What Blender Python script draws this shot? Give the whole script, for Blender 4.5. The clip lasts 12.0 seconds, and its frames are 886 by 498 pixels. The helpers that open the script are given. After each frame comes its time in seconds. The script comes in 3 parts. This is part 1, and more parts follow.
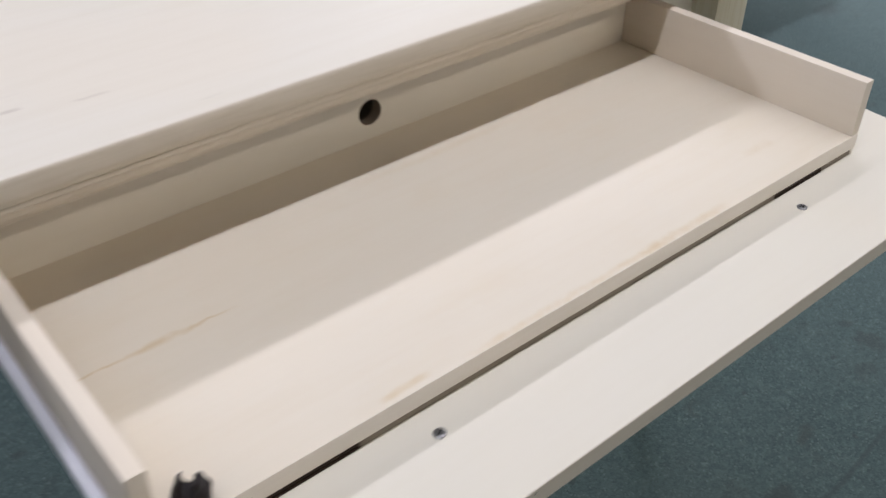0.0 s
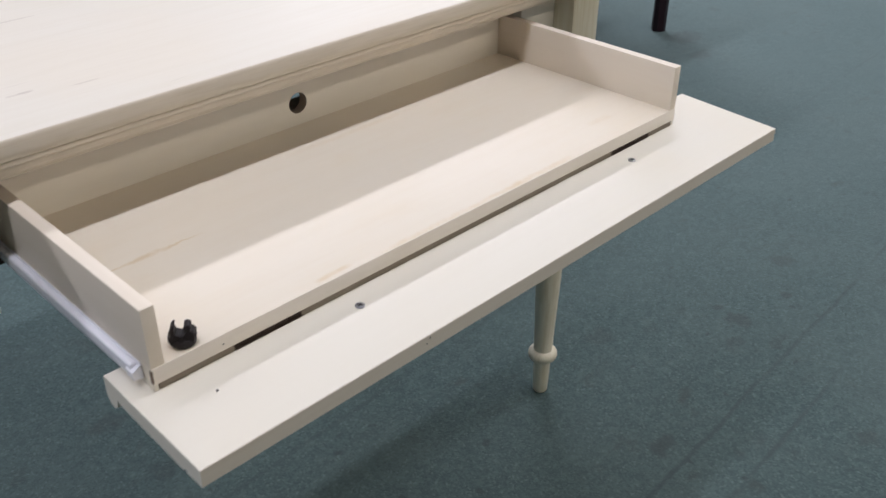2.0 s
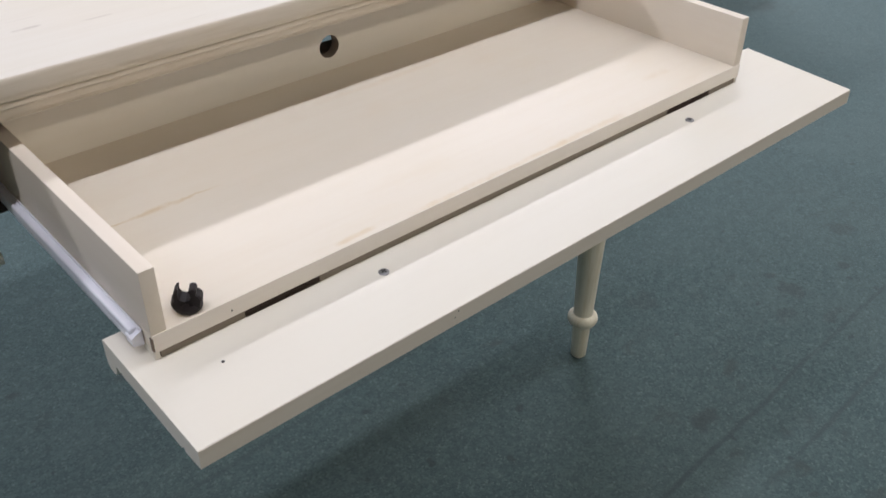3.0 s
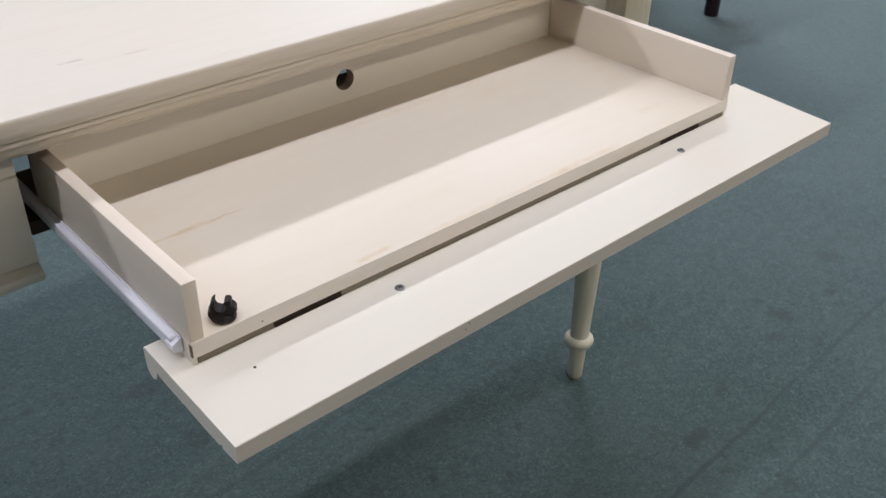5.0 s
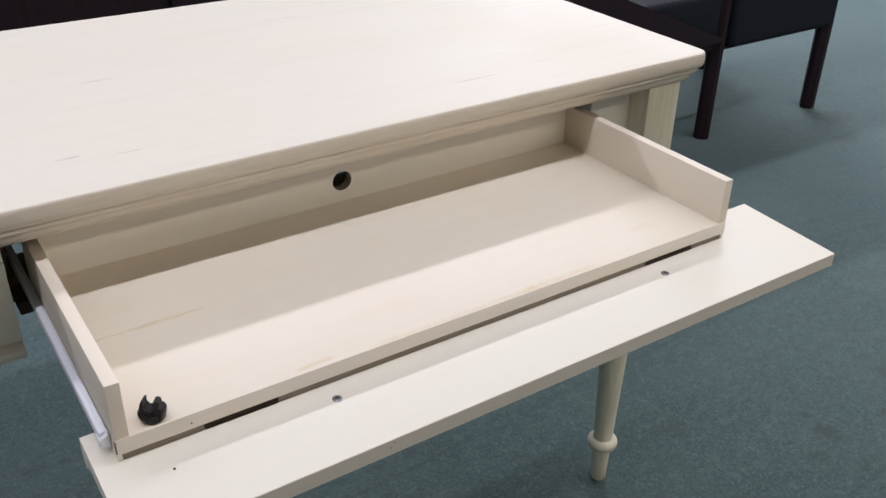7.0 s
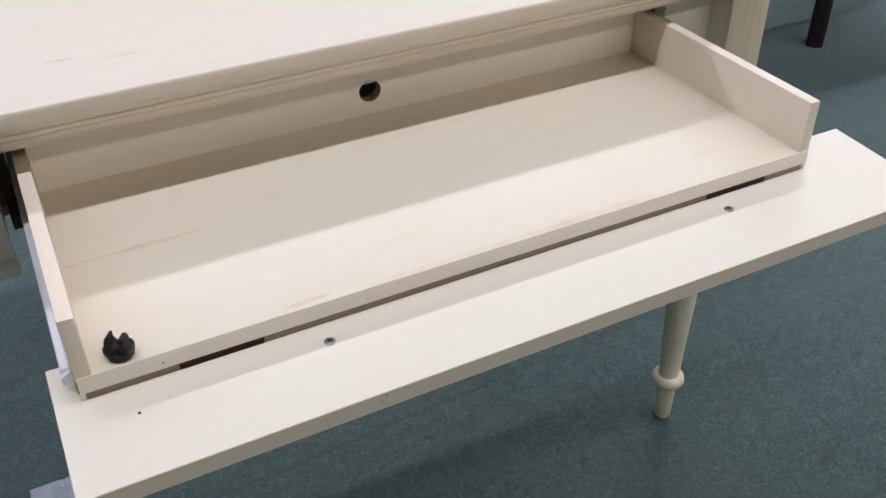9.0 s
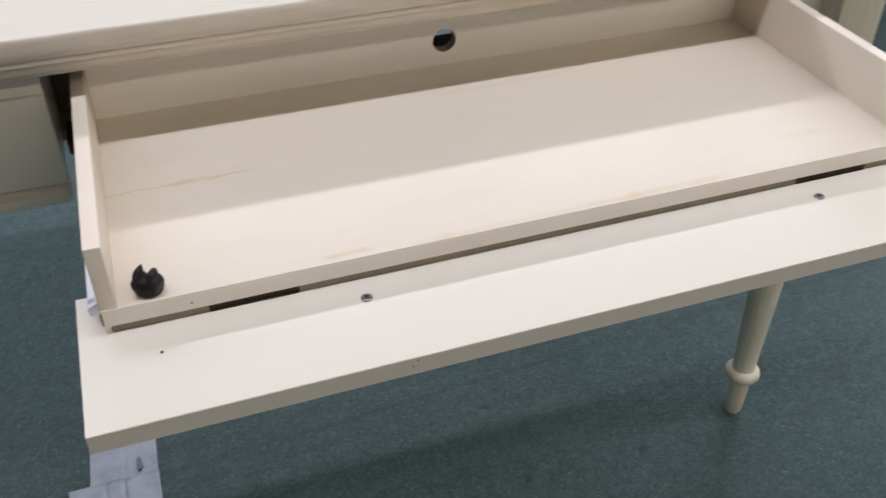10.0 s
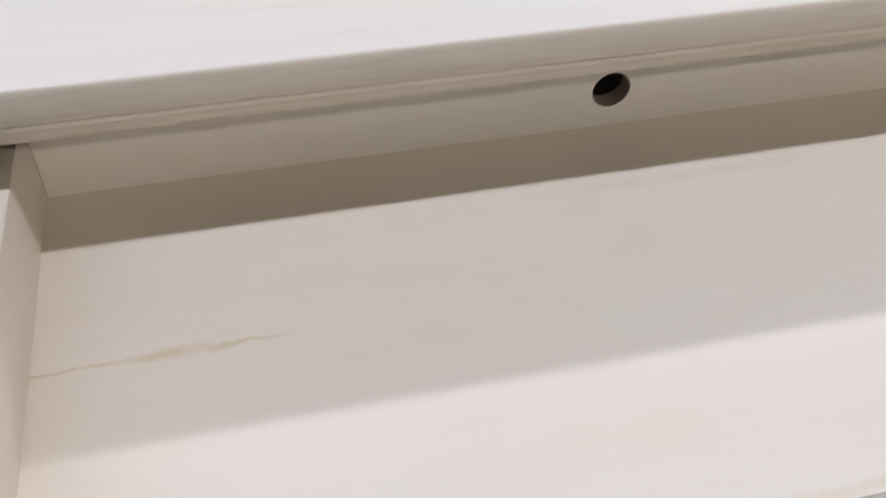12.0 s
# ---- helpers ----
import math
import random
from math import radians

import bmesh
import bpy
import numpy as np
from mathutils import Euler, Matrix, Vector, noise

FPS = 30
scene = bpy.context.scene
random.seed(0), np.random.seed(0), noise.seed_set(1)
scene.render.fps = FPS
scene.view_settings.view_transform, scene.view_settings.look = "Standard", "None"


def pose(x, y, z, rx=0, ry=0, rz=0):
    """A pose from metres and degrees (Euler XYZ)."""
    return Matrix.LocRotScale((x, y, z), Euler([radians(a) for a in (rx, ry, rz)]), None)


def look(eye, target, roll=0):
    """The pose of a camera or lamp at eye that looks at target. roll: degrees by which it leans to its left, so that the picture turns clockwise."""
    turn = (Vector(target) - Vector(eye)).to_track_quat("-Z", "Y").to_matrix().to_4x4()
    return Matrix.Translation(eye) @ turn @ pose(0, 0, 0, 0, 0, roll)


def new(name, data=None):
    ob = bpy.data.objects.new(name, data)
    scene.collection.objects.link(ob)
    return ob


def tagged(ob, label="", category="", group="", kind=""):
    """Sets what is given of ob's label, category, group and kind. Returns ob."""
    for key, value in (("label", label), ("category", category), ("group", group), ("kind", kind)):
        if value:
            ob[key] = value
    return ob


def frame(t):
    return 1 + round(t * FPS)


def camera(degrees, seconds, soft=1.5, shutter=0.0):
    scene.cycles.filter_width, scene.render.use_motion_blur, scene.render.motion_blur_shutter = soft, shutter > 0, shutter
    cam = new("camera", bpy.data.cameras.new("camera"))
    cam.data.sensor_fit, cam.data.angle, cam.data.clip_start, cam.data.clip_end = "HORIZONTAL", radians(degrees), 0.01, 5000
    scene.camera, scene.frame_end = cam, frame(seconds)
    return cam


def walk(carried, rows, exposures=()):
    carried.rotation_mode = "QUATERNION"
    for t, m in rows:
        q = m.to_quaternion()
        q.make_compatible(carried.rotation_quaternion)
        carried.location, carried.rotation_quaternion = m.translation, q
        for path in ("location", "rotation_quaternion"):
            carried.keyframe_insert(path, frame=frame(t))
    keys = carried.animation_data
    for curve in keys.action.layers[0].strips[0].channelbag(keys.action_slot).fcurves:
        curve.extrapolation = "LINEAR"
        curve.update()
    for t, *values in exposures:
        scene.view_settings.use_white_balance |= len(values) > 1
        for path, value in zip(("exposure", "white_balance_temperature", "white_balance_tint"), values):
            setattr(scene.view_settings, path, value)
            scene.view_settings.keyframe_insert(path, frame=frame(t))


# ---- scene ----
cam = camera(51.2, 12.0, soft=1.45, shutter=0.5)
PATH = [
    (0, pose(-0.0807, -0.3165, 1.0671, 53.690, -0.247, -39.868)),
    (0.2, pose(-0.1503, -0.3512, 1.0787, 55.588, -0.525, -40.584)),
    (0.5, pose(-0.2560, -0.4268, 1.0945, 57.361, -2.069, -43.417)),
    (0.7, look((-0.307, -0.474, 1.099), (0.900, 0.700, 0.020), 3.0)),
    (1, pose(-0.3256, -0.5174, 1.1039, 57.611, -1.574, -43.360)),
    (1.2, look((-0.315, -0.530, 1.101), (0.894, 0.668, 0.050), 1.5)),
    (1.5, pose(-0.2988, -0.5361, 1.1000, 59.077, -0.979, -44.926)),
    (1.7, look((-0.281, -0.531, 1.098), (0.959, 0.649, 0.063), 1.3)),
    (2, pose(-0.2322, -0.5113, 1.0902, 58.208, -0.359, -45.096)),
    (2.5, pose(-0.1725, -0.4711, 1.0808, 57.161, -0.426, -42.789)),
    (3, pose(-0.1803, -0.4707, 1.0643, 54.949, -0.644, -41.677)),
    (3.2, pose(-0.1865, -0.4758, 1.0638, 54.640, -0.759, -42.173)),
    (4.8, pose(-0.2221, -0.4794, 1.0803, 56.283, -1.161, -42.170)),
    (5, pose(-0.2289, -0.5015, 1.0915, 56.748, -1.170, -41.854)),
    (5.3, pose(-0.1818, -0.5119, 1.0838, 57.126, -1.063, -38.628)),
    (5.5, pose(-0.1217, -0.5235, 1.0830, 56.572, -1.351, -35.904)),
    (6, pose(-0.0514, -0.5440, 1.0997, 57.511, -0.968, -32.032)),
    (6.3, pose(-0.0630, -0.5473, 1.1195, 58.291, -0.815, -32.758)),
    (6.5, pose(-0.0806, -0.5566, 1.1298, 59.449, -0.616, -32.939)),
    (7, pose(-0.1081, -0.5792, 1.1458, 60.218, -1.085, -33.583)),
    (7.5, pose(-0.1170, -0.5840, 1.1360, 57.775, -0.843, -33.756)),
    (7.7, pose(-0.1231, -0.5833, 1.1337, 57.090, -1.196, -33.582)),
    (9.3, pose(0.0340, -0.5204, 1.1041, 53.154, 1.044, -25.774)),
    (9.5, pose(0.0427, -0.5170, 1.0997, 52.505, 1.026, -24.914)),
    (10, pose(0.0505, -0.5115, 1.0796, 52.107, -0.153, -19.401)),
    (10.3, look((0.053, -0.450, 1.078), (0.491, 1.004, -0.223), -1.0)),
    (10.5, pose(0.0588, -0.3764, 1.0566, 48.419, 1.096, -15.467)),
    (10.7, pose(0.0652, -0.2761, 1.0416, 45.243, 2.062, -15.373)),
    (11, pose(0.0804, -0.1883, 0.9994, 43.152, 1.891, -14.579)),
    (11.2, pose(0.0787, -0.1670, 0.9981, 42.796, 1.203, -12.140)),
    (11.5, pose(0.0969, -0.1664, 0.9980, 43.986, 1.319, -11.559)),
    (11.7, pose(0.1105, -0.1630, 1.0050, 44.520, 0.560, -12.260)),
    (12, pose(0.1171, -0.1566, 1.0069, 45.651, -1.151, -13.321)),
]
walk(cam, PATH, exposures=[(0.0, -0.1, 6500, 10), (0.7, 0.0, 6500, 10), (7.0, 0.0, 6500, 10), (7.5, 0.05, 6500, 10), (9.4, 0.0, 6500, 10), (9.8, 0.0, 6500, 10), (11.0, -0.09, 6200, 11), (12.0, -0.09, 6170, 11)])

# ---- light: long rows under the ceiling, all out of view, two of them added fills ----
ROOM_X, ROOM_Y, CEIL = 7.0, 7.0, 2.8


def light_row(x, y, length, width, watts, colour):
    lamp = bpy.data.lights.new("ceiling_light", "AREA")
    lamp.shape, lamp.size, lamp.size_y = "RECTANGLE", length, width
    lamp.energy, lamp.color = watts, colour
    ob = new("ceiling_light", lamp)
    ob.matrix_world = pose(x, y, CEIL - 0.10, 0, 0, 0)
    return tagged(ob, "long unseen light row under the ceiling", "ceiling light", "ceiling light rows")


COOL = (0.97, 0.965, 1.06)
WARM = (1.0, 0.905, 0.80)
light_row(0.9, -0.14, 9.0, 0.07, 72, COOL)
light_row(-0.8, 2.26, 12.0, 0.12, 148, COOL)
# added fill from behind on the right, brightens the far carpet
light_row(5.2, 4.70, 3.4, 0.20, 290, COOL)
light_row(3.1, -2.10, 6.0, 0.05, 57, WARM)
# added low fill from the front, brightens the drawer's back panel
light_row(2.4, -5.60, 8.0, 0.10, 95, (1.0, 0.89, 0.785))

# ---- materials ----


def mat(name, colour, rough=0.5, metal=0.0, spec=0.5):
    m = bpy.data.materials.new(name)
    m.use_nodes = True
    b = m.node_tree.nodes["Principled BSDF"]
    b.inputs["Base Color"].default_value = (*colour, 1)
    b.inputs["Roughness"].default_value = rough
    b.inputs["Metallic"].default_value = metal
    b.inputs["Specular IOR Level"].default_value = spec
    return m


class Nodes:
    """Short hand for wiring a material."""

    def __init__(self, m):
        self.t = m.node_tree
        self.b = self.t.nodes["Principled BSDF"]
        self.co = self.t.nodes.new("ShaderNodeTexCoord").outputs["Object"]

    def put(self, socket, value):
        if isinstance(value, bpy.types.NodeSocket):
            self.t.links.new(value, socket)
        else:
            socket.default_value = value

    def scaled(self, sx, sy, sz):
        n = self.t.nodes.new("ShaderNodeMapping")
        self.put(n.inputs["Vector"], self.co)
        n.inputs["Scale"].default_value = (sx, sy, sz)
        return n.outputs["Vector"]

    def noise(self, vec, scale, detail=4.0, rough=0.55):
        n = self.t.nodes.new("ShaderNodeTexNoise")
        self.put(n.inputs["Vector"], vec)
        n.inputs["Scale"].default_value = scale
        n.inputs["Detail"].default_value = detail
        n.inputs["Roughness"].default_value = rough
        return n.outputs["Fac"]

    def cell(self, scale):
        """One random value for each small cell of the surface."""
        n = self.t.nodes.new("ShaderNodeTexVoronoi")
        self.put(n.inputs["Vector"], self.co)
        n.inputs["Scale"].default_value = scale
        p = self.t.nodes.new("ShaderNodeSeparateColor")
        self.put(p.inputs[0], n.outputs["Color"])
        return p.outputs[0]

    def ramp(self, fac, lo, hi, a=0.0, b=1.0):
        n = self.t.nodes.new("ShaderNodeMapRange")
        self.put(n.inputs["Value"], fac)
        for key, v in (("From Min", lo), ("From Max", hi), ("To Min", a), ("To Max", b)):
            n.inputs[key].default_value = v
        return n.outputs["Result"]

    def math(self, op, a, b=0.0, c=0.0):
        n = self.t.nodes.new("ShaderNodeMath")
        n.operation = op
        for i, v in enumerate((a, b, c)):
            self.put(n.inputs[i], v)
        return n.outputs["Value"]

    def mix(self, fac, a, b):
        n = self.t.nodes.new("ShaderNodeMix")
        n.data_type = "RGBA"
        self.put(n.inputs["Factor"], fac)
        for key, v in (("A", a), ("B", b)):
            s = [i for i in n.inputs if i.name == key and i.type == "RGBA"][0]
            self.put(s, v if isinstance(v, bpy.types.NodeSocket) else (*v, 1))
        return [o for o in n.outputs if o.type == "RGBA"][0]

    def xyz(self):
        n = self.t.nodes.new("ShaderNodeSeparateXYZ")
        self.put(n.inputs[0], self.co)
        return n.outputs

    def bump(self, height, strength, distance):
        n = self.t.nodes.new("ShaderNodeBump")
        self.put(n.inputs["Height"], height)
        n.inputs["Strength"].default_value = strength
        n.inputs["Distance"].default_value = distance
        self.put(self.b.inputs["Normal"], n.outputs["Normal"])

    def colour(self, socket):
        self.put(self.b.inputs["Base Color"], socket)

    def rough(self, socket):
        self.put(self.b.inputs["Roughness"], socket)


def band(n, value, centre, half, soft):
    """1 within half of centre, falling to 0 over soft."""
    d = n.math("ABSOLUTE", n.math("SUBTRACT", value, centre))
    return n.ramp(d, half, half + soft, 1.0, 0.0)


def ellipse(n, cx, cy, half_x, half_y, wobble):
    """A ragged mark round one spot of the surface: 1 inside, 0 outside."""
    x, y, z = n.xyz()
    u = n.math("DIVIDE", n.math("SUBTRACT", x, cx), half_x)
    v = n.math("DIVIDE", n.math("SUBTRACT", y, cy), half_y)
    d = n.math("SQRT", n.math("ADD", n.math("MULTIPLY", u, u), n.math("MULTIPLY", v, v)))
    d = n.math("ADD", d, n.math("MULTIPLY", n.math("SUBTRACT", wobble, 0.5), 2.6))
    return n.ramp(d, 0.55, 1.1, 1.0, 0.0)


def painted_wood(name, base, grain, streak=0.35, along="x", rough=0.42, stains=False, scuffs=False, close=1.0):
    """Thin cream paint over close-grained wood."""
    m = mat(name, base, rough)
    n = Nodes(m)
    s = {"x": (1.2, 22, 22), "y": (22, 1.2, 22), "z": (22, 22, 1.2)}[along]
    s = tuple(v * close for v in s)
    fine = n.noise(n.scaled(*s), 6.0, 6.0, 0.6)
    broad = n.noise(n.scaled(*[v * 0.25 + 0.4 for v in s]), 4.0, 3.0, 0.5)
    cloud = n.noise(n.co, 5.0, 3.0, 0.5)
    f = n.math("MULTIPLY", n.ramp(fine, 0.45, 0.75), streak)
    f = n.math("ADD", f, n.math("MULTIPLY", n.ramp(broad, 0.5, 0.8), streak * 0.8))
    col = n.mix(f, base, grain)
    warm = tuple(c * k for c, k in zip(base, (1.01, 0.985, 0.955)))
    col = n.mix(n.ramp(cloud, 0.45, 0.65, 0.0, 0.6), col, n.mix(f, warm, grain))
    if stains:
        mist = n.noise(n.scaled(1.0, 2.2, 1.0), 11.0, 4.0, 0.6)
        col = n.mix(n.ramp(mist, 0.52, 0.72, 0.0, 0.35), col, (0.83, 0.77, 0.67))
        col = n.mix(n.ramp(mist, 0.46, 0.30, 0.0, 0.35), col, (0.79, 0.70, 0.56))
    if scuffs:
        k = {"x": (5.0, 75, 5), "y": (75, 5.0, 5), "z": (75, 75, 5.0)}[along]
        sc = n.noise(n.scaled(*k), 2.1, 3.0, 0.5)
        patch = n.noise(n.co, 9.0, 1.0)
        amt = n.math("MULTIPLY", n.ramp(sc, 0.66, 0.76), n.ramp(patch, 0.57, 0.65))
        col = n.mix(n.math("MULTIPLY", amt, 0.3), col, (0.42, 0.38, 0.33))
        rag = n.noise(n.scaled(1, 3, 1), 70.0, 4.0, 0.65)
        for cx, cy, hx, hy, k in ((0.132, 0.495, 0.028, 0.0022, 0.30), (0.050, 0.290, 0.013, 0.0030, 0.42), (0.102, 0.277, 0.013, 0.0018, 0.30),
                                  (0.518, 0.277, 0.034, 0.0022, 0.36), (0.426, 0.623, 0.034, 0.0026, 0.25), (0.628, 0.290, 0.020, 0.0016, 0.20)):
            col = n.mix(n.math("MULTIPLY", ellipse(n, cx, cy, hx, hy, rag), k), col, (0.44, 0.38, 0.32))
    if stains:
        x, y, z = n.xyz()
        wob = n.noise(n.scaled(1, 0.2, 0.2), 38.0, 5.0, 0.65)
        wob2 = n.noise(n.scaled(1, 1, 1), 75.0, 4.0, 0.6)
        # the long glue streak near the end board
        yy = n.math("ADD", y, n.math("MULTIPLY", n.math("SUBTRACT", wob, 0.5), 0.012))
        yy = n.math("SUBTRACT", yy, n.math("MULTIPLY", x, 0.012))
        wid = n.math("ADD", band(n, x, 0.067, 0.006, 0.028), 0.45)
        d = n.math("DIVIDE", n.math("ABSOLUTE", n.math("SUBTRACT", yy, 0.1390)), wid)
        st = n.math("MULTIPLY", n.math("MULTIPLY", n.ramp(d, 0.0005, 0.0034, 1.0, 0.0), n.ramp(wob2, 0.30, 0.55, 0.25, 1.0)), band(n, x, 0.053, 0.051, 0.02))
        # patches along the front edge
        wob3 = n.math("ADD", y, n.math("MULTIPLY", n.math("SUBTRACT", wob, 0.5), 0.010))
        p1 = n.math("MULTIPLY", band(n, wob3, 0.0070, 0.0012, 0.0025), band(n, x, 0.162, 0.013, 0.008))
        p2 = n.math("MULTIPLY", band(n, wob3, 0.0035, 0.0010, 0.0030), band(n, x, 0.31, 0.075, 0.03))
        p3 = n.math("MULTIPLY", band(n, wob3, 0.0050, 0.0015, 0.004), band(n, x, 0.43, 0.035, 0.02))
        p4 = n.math("MULTIPLY", band(n, wob3, 0.0420, 0.0012, 0.006), band(n, x, 0.575, 0.012, 0.01))
        p5 = n.math("MULTIPLY", band(n, wob3, 0.2120, 0.0010, 0.005), band(n, x, 0.36, 0.05, 0.05))
        fr = n.math("ADD", n.math("ADD", p1, n.math("MULTIPLY", p2, 0.8)), n.math("ADD", n.math("MULTIPLY", p3, 0.8), n.math("MULTIPLY", p4, 0.4)))
        fr = n.math("ADD", fr, n.math("MULTIPLY", p5, 0.4))
        fr = n.math("MULTIPLY", fr, n.ramp(wob2, 0.25, 0.6, 0.25, 1.0))
        tot = n.math("MINIMUM", n.math("ADD", n.math("MULTIPLY", st, 0.56), n.math("MULTIPLY", fr, 0.44)), 1.0)
        col = n.mix(tot, col, (0.64, 0.48, 0.25))
    n.colour(col)
    n.rough(n.ramp(cloud, 0.3, 0.7, rough - 0.06, rough + 0.10))
    n.bump(n.math("ADD", fine, n.math("MULTIPLY", n.noise(n.co, 420.0, 2.0), 0.5)), 0.10, 0.0006)
    return m


CREAM, GRAIN = (0.816, 0.750, 0.640), (0.74, 0.645, 0.50)
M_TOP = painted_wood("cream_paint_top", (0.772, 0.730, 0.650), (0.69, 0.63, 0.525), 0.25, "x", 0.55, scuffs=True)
M_TOP.node_tree.nodes["Principled BSDF"].inputs["Specular IOR Level"].default_value = 0.25
M_TRAY = painted_wood("cream_paint_tray", CREAM, GRAIN, 0.16, "x", 0.40, stains=True)
M_BOARD = painted_wood("cream_paint_board", (0.81, 0.735, 0.63), (0.73, 0.625, 0.49), 0.20, "y", 0.45)
M_BACK = painted_wood("cream_paint_back", (0.84, 0.80, 0.71), (0.77, 0.71, 0.58), 0.16, "x", 0.45)
M_FRONT = painted_wood("cream_paint_front", (0.794, 0.760, 0.672), (0.74, 0.69, 0.58), 0.15, "x", 0.36)
# paler cream that makes up for light missing on front edges
M_EDGE = painted_wood("brightened_cream_edge", (0.87, 0.815, 0.735), (0.78, 0.71, 0.61), 0.30, "x", 0.45, close=1.6)
# cream with the shade of the nosing and moulding put into it
M_MOULD = painted_wood("shaded_cream_moulding", (0.72, 0.65, 0.545), (0.56, 0.48, 0.36), 0.44, "x", 0.42, close=2.6)
M_LEG = painted_wood("cream_paint_leg", (0.81, 0.77, 0.63), (0.64, 0.56, 0.36), 0.62, "z", 0.36, close=1.5)
M_RUNNER = mat("white_epoxy", (0.86, 0.87, 0.95), 0.28)
M_STEEL = mat("zinc_screw", (0.33, 0.33, 0.34), 0.45, 1.0)
# near black for the shade inside screw recesses and pilot holes
M_SLOT = mat("recess_shade", (0.03, 0.03, 0.03), 0.7)
M_HINGE = mat("bronze_hinge", (0.045, 0.031, 0.024), 0.75, 0.0, 0.2)
M_HOLE = painted_wood("cut_board_edge", (0.30, 0.25, 0.20), (0.22, 0.17, 0.13), 0.4, "y", 0.7)
# brown darkened to carry the shade of the gap under the drawer
M_GAP_SHADE = painted_wood("gap_shade_brown", (0.23, 0.195, 0.15), (0.16, 0.13, 0.095), 0.3, "x", 0.6)
# dark tone, stands in for shade inside the drawer housing
M_INSIDE = painted_wood("dark_inner_wood", (0.20, 0.15, 0.11), (0.12, 0.085, 0.06), 0.5, "y", 0.6)


def black_plastic():
    m = mat("black_plastic", (0.013, 0.009, 0.010), 0.5, spec=0.35)
    n = Nodes(m)
    f = n.noise(n.co, 300.0, 4.0)
    n.rough(n.ramp(f, 0.3, 0.7, 0.42, 0.62))
    n.bump(f, 0.15, 0.0005)
    return m


def carpet():
    m = mat("teal_carpet", (0.0440, 0.0704, 0.0748), 0.95, spec=0.15)
    n = Nodes(m)
    tuft = n.noise(n.co, 300.0, 2.0, 0.7)
    tuft2 = n.noise(n.co, 120.0, 3.0, 0.65)
    yarn = n.cell(330.0)
    loop = n.cell(190.0)
    blotch = n.noise(n.co, 2.2, 6.0, 0.6)
    grime = n.noise(n.scaled(1, 1.6, 1), 9.0, 6.0, 0.65)
    speck = n.math("ADD", n.math("MULTIPLY", yarn, 0.55), n.math("MULTIPLY", loop, 0.45))
    speck = n.math("ADD", n.math("MULTIPLY", speck, 0.7), n.math("MULTIPLY", tuft, 0.3))
    col = n.mix(n.ramp(speck, 0.22, 0.78), (0.0285, 0.0485, 0.0500), (0.0675, 0.1095, 0.1085))
    col = n.mix(n.ramp(yarn, 0.90, 0.97, 0.0, 0.32), col, (0.1700, 0.2200, 0.2150))
    col = n.mix(n.ramp(tuft2, 0.44, 0.66, 0.0, 0.45), col, (0.0420, 0.0670, 0.0690))
    col = n.mix(n.ramp(blotch, 0.40, 0.66, 0.0, 0.30), col, (0.0986, 0.1329, 0.1276))
    col = n.mix(n.ramp(grime, 0.56, 0.72, 0.0, 0.32), col, (0.0430, 0.0570, 0.0560))
    mott = n.noise(n.scaled(1, 1.3, 1), 30.0, 5.0, 0.7)
    col = n.mix(n.ramp(mott, 0.52, 0.70, 0.0, 0.40), col, (0.0380, 0.0540, 0.0550))
    col = n.mix(n.ramp(mott, 0.46, 0.31, 0.0, 0.30), col, (0.1047, 0.1443, 0.1408))
    cell = n.t.nodes.new("ShaderNodeTexVoronoi")
    n.put(cell.inputs["Vector"], n.co)
    cell.inputs["Scale"].default_value = 2.3
    lint = n.ramp(cell.outputs["Distance"], 0.005, 0.010, 0.9, 0.0)
    col = n.mix(lint, col, (0.425, 0.460, 0.427))
    spot = n.noise(n.co, 26.0, 2.0, 0.5)
    col = n.mix(n.ramp(spot, 0.70, 0.74, 0.0, 0.6), col, (0.0299, 0.0352, 0.0343))
    smudge = n.noise(n.scaled(1.0, 1.5, 1.0), 13.0, 3.0, 0.55)
    where = n.noise(n.co, 1.7, 2.0)
    amount = n.math("MULTIPLY", n.ramp(smudge, 0.60, 0.72), n.ramp(where, 0.42, 0.56, 0.0, 0.60))
    col = n.mix(amount, col, (0.0387, 0.0449, 0.0396))
    # old spills and burns
    rag = n.noise(n.co, 38.0, 4.0, 0.6)
    for cx, cy, hx, hy, k in ((0.838, 0.027, 0.034, 0.020, 0.75), (1.248, 0.122, 0.030, 0.026, 0.7), (1.516, 0.167, 0.034, 0.024, 0.65),
                              (1.176, 0.089, 0.026, 0.018, 0.45), (1.398, 0.097, 0.013, 0.012, 0.7), (1.244, 0.032, 0.040, 0.012, 0.5),
                              (1.261, 0.171, 0.013, 0.012, 0.7), (1.007, 0.283, 0.032, 0.030, 0.45), (1.102, -0.211, 0.026, 0.022, 0.6),
                              (0.212, 0.726, 0.036, 0.022, 0.55), (0.319, 0.954, 0.055, 0.040, 0.5), (0.216, 0.563, 0.030, 0.024, 0.5),
                              (2.922, 1.352, 0.014, 0.016, 0.8), (3.014, 1.234, 0.026, 0.024, 0.6), (2.646, 1.134, 0.085, 0.060, 0.9), (2.535, 0.995, 0.060, 0.035, 0.8)):
        col = n.mix(n.math("MULTIPLY", ellipse(n, cx, cy, hx, hy, rag), k * 0.8), col, (0.0334, 0.0387, 0.0370))
    # crease lines where the carpet has been pulled and walked on
    x, y, z = n.xyz()
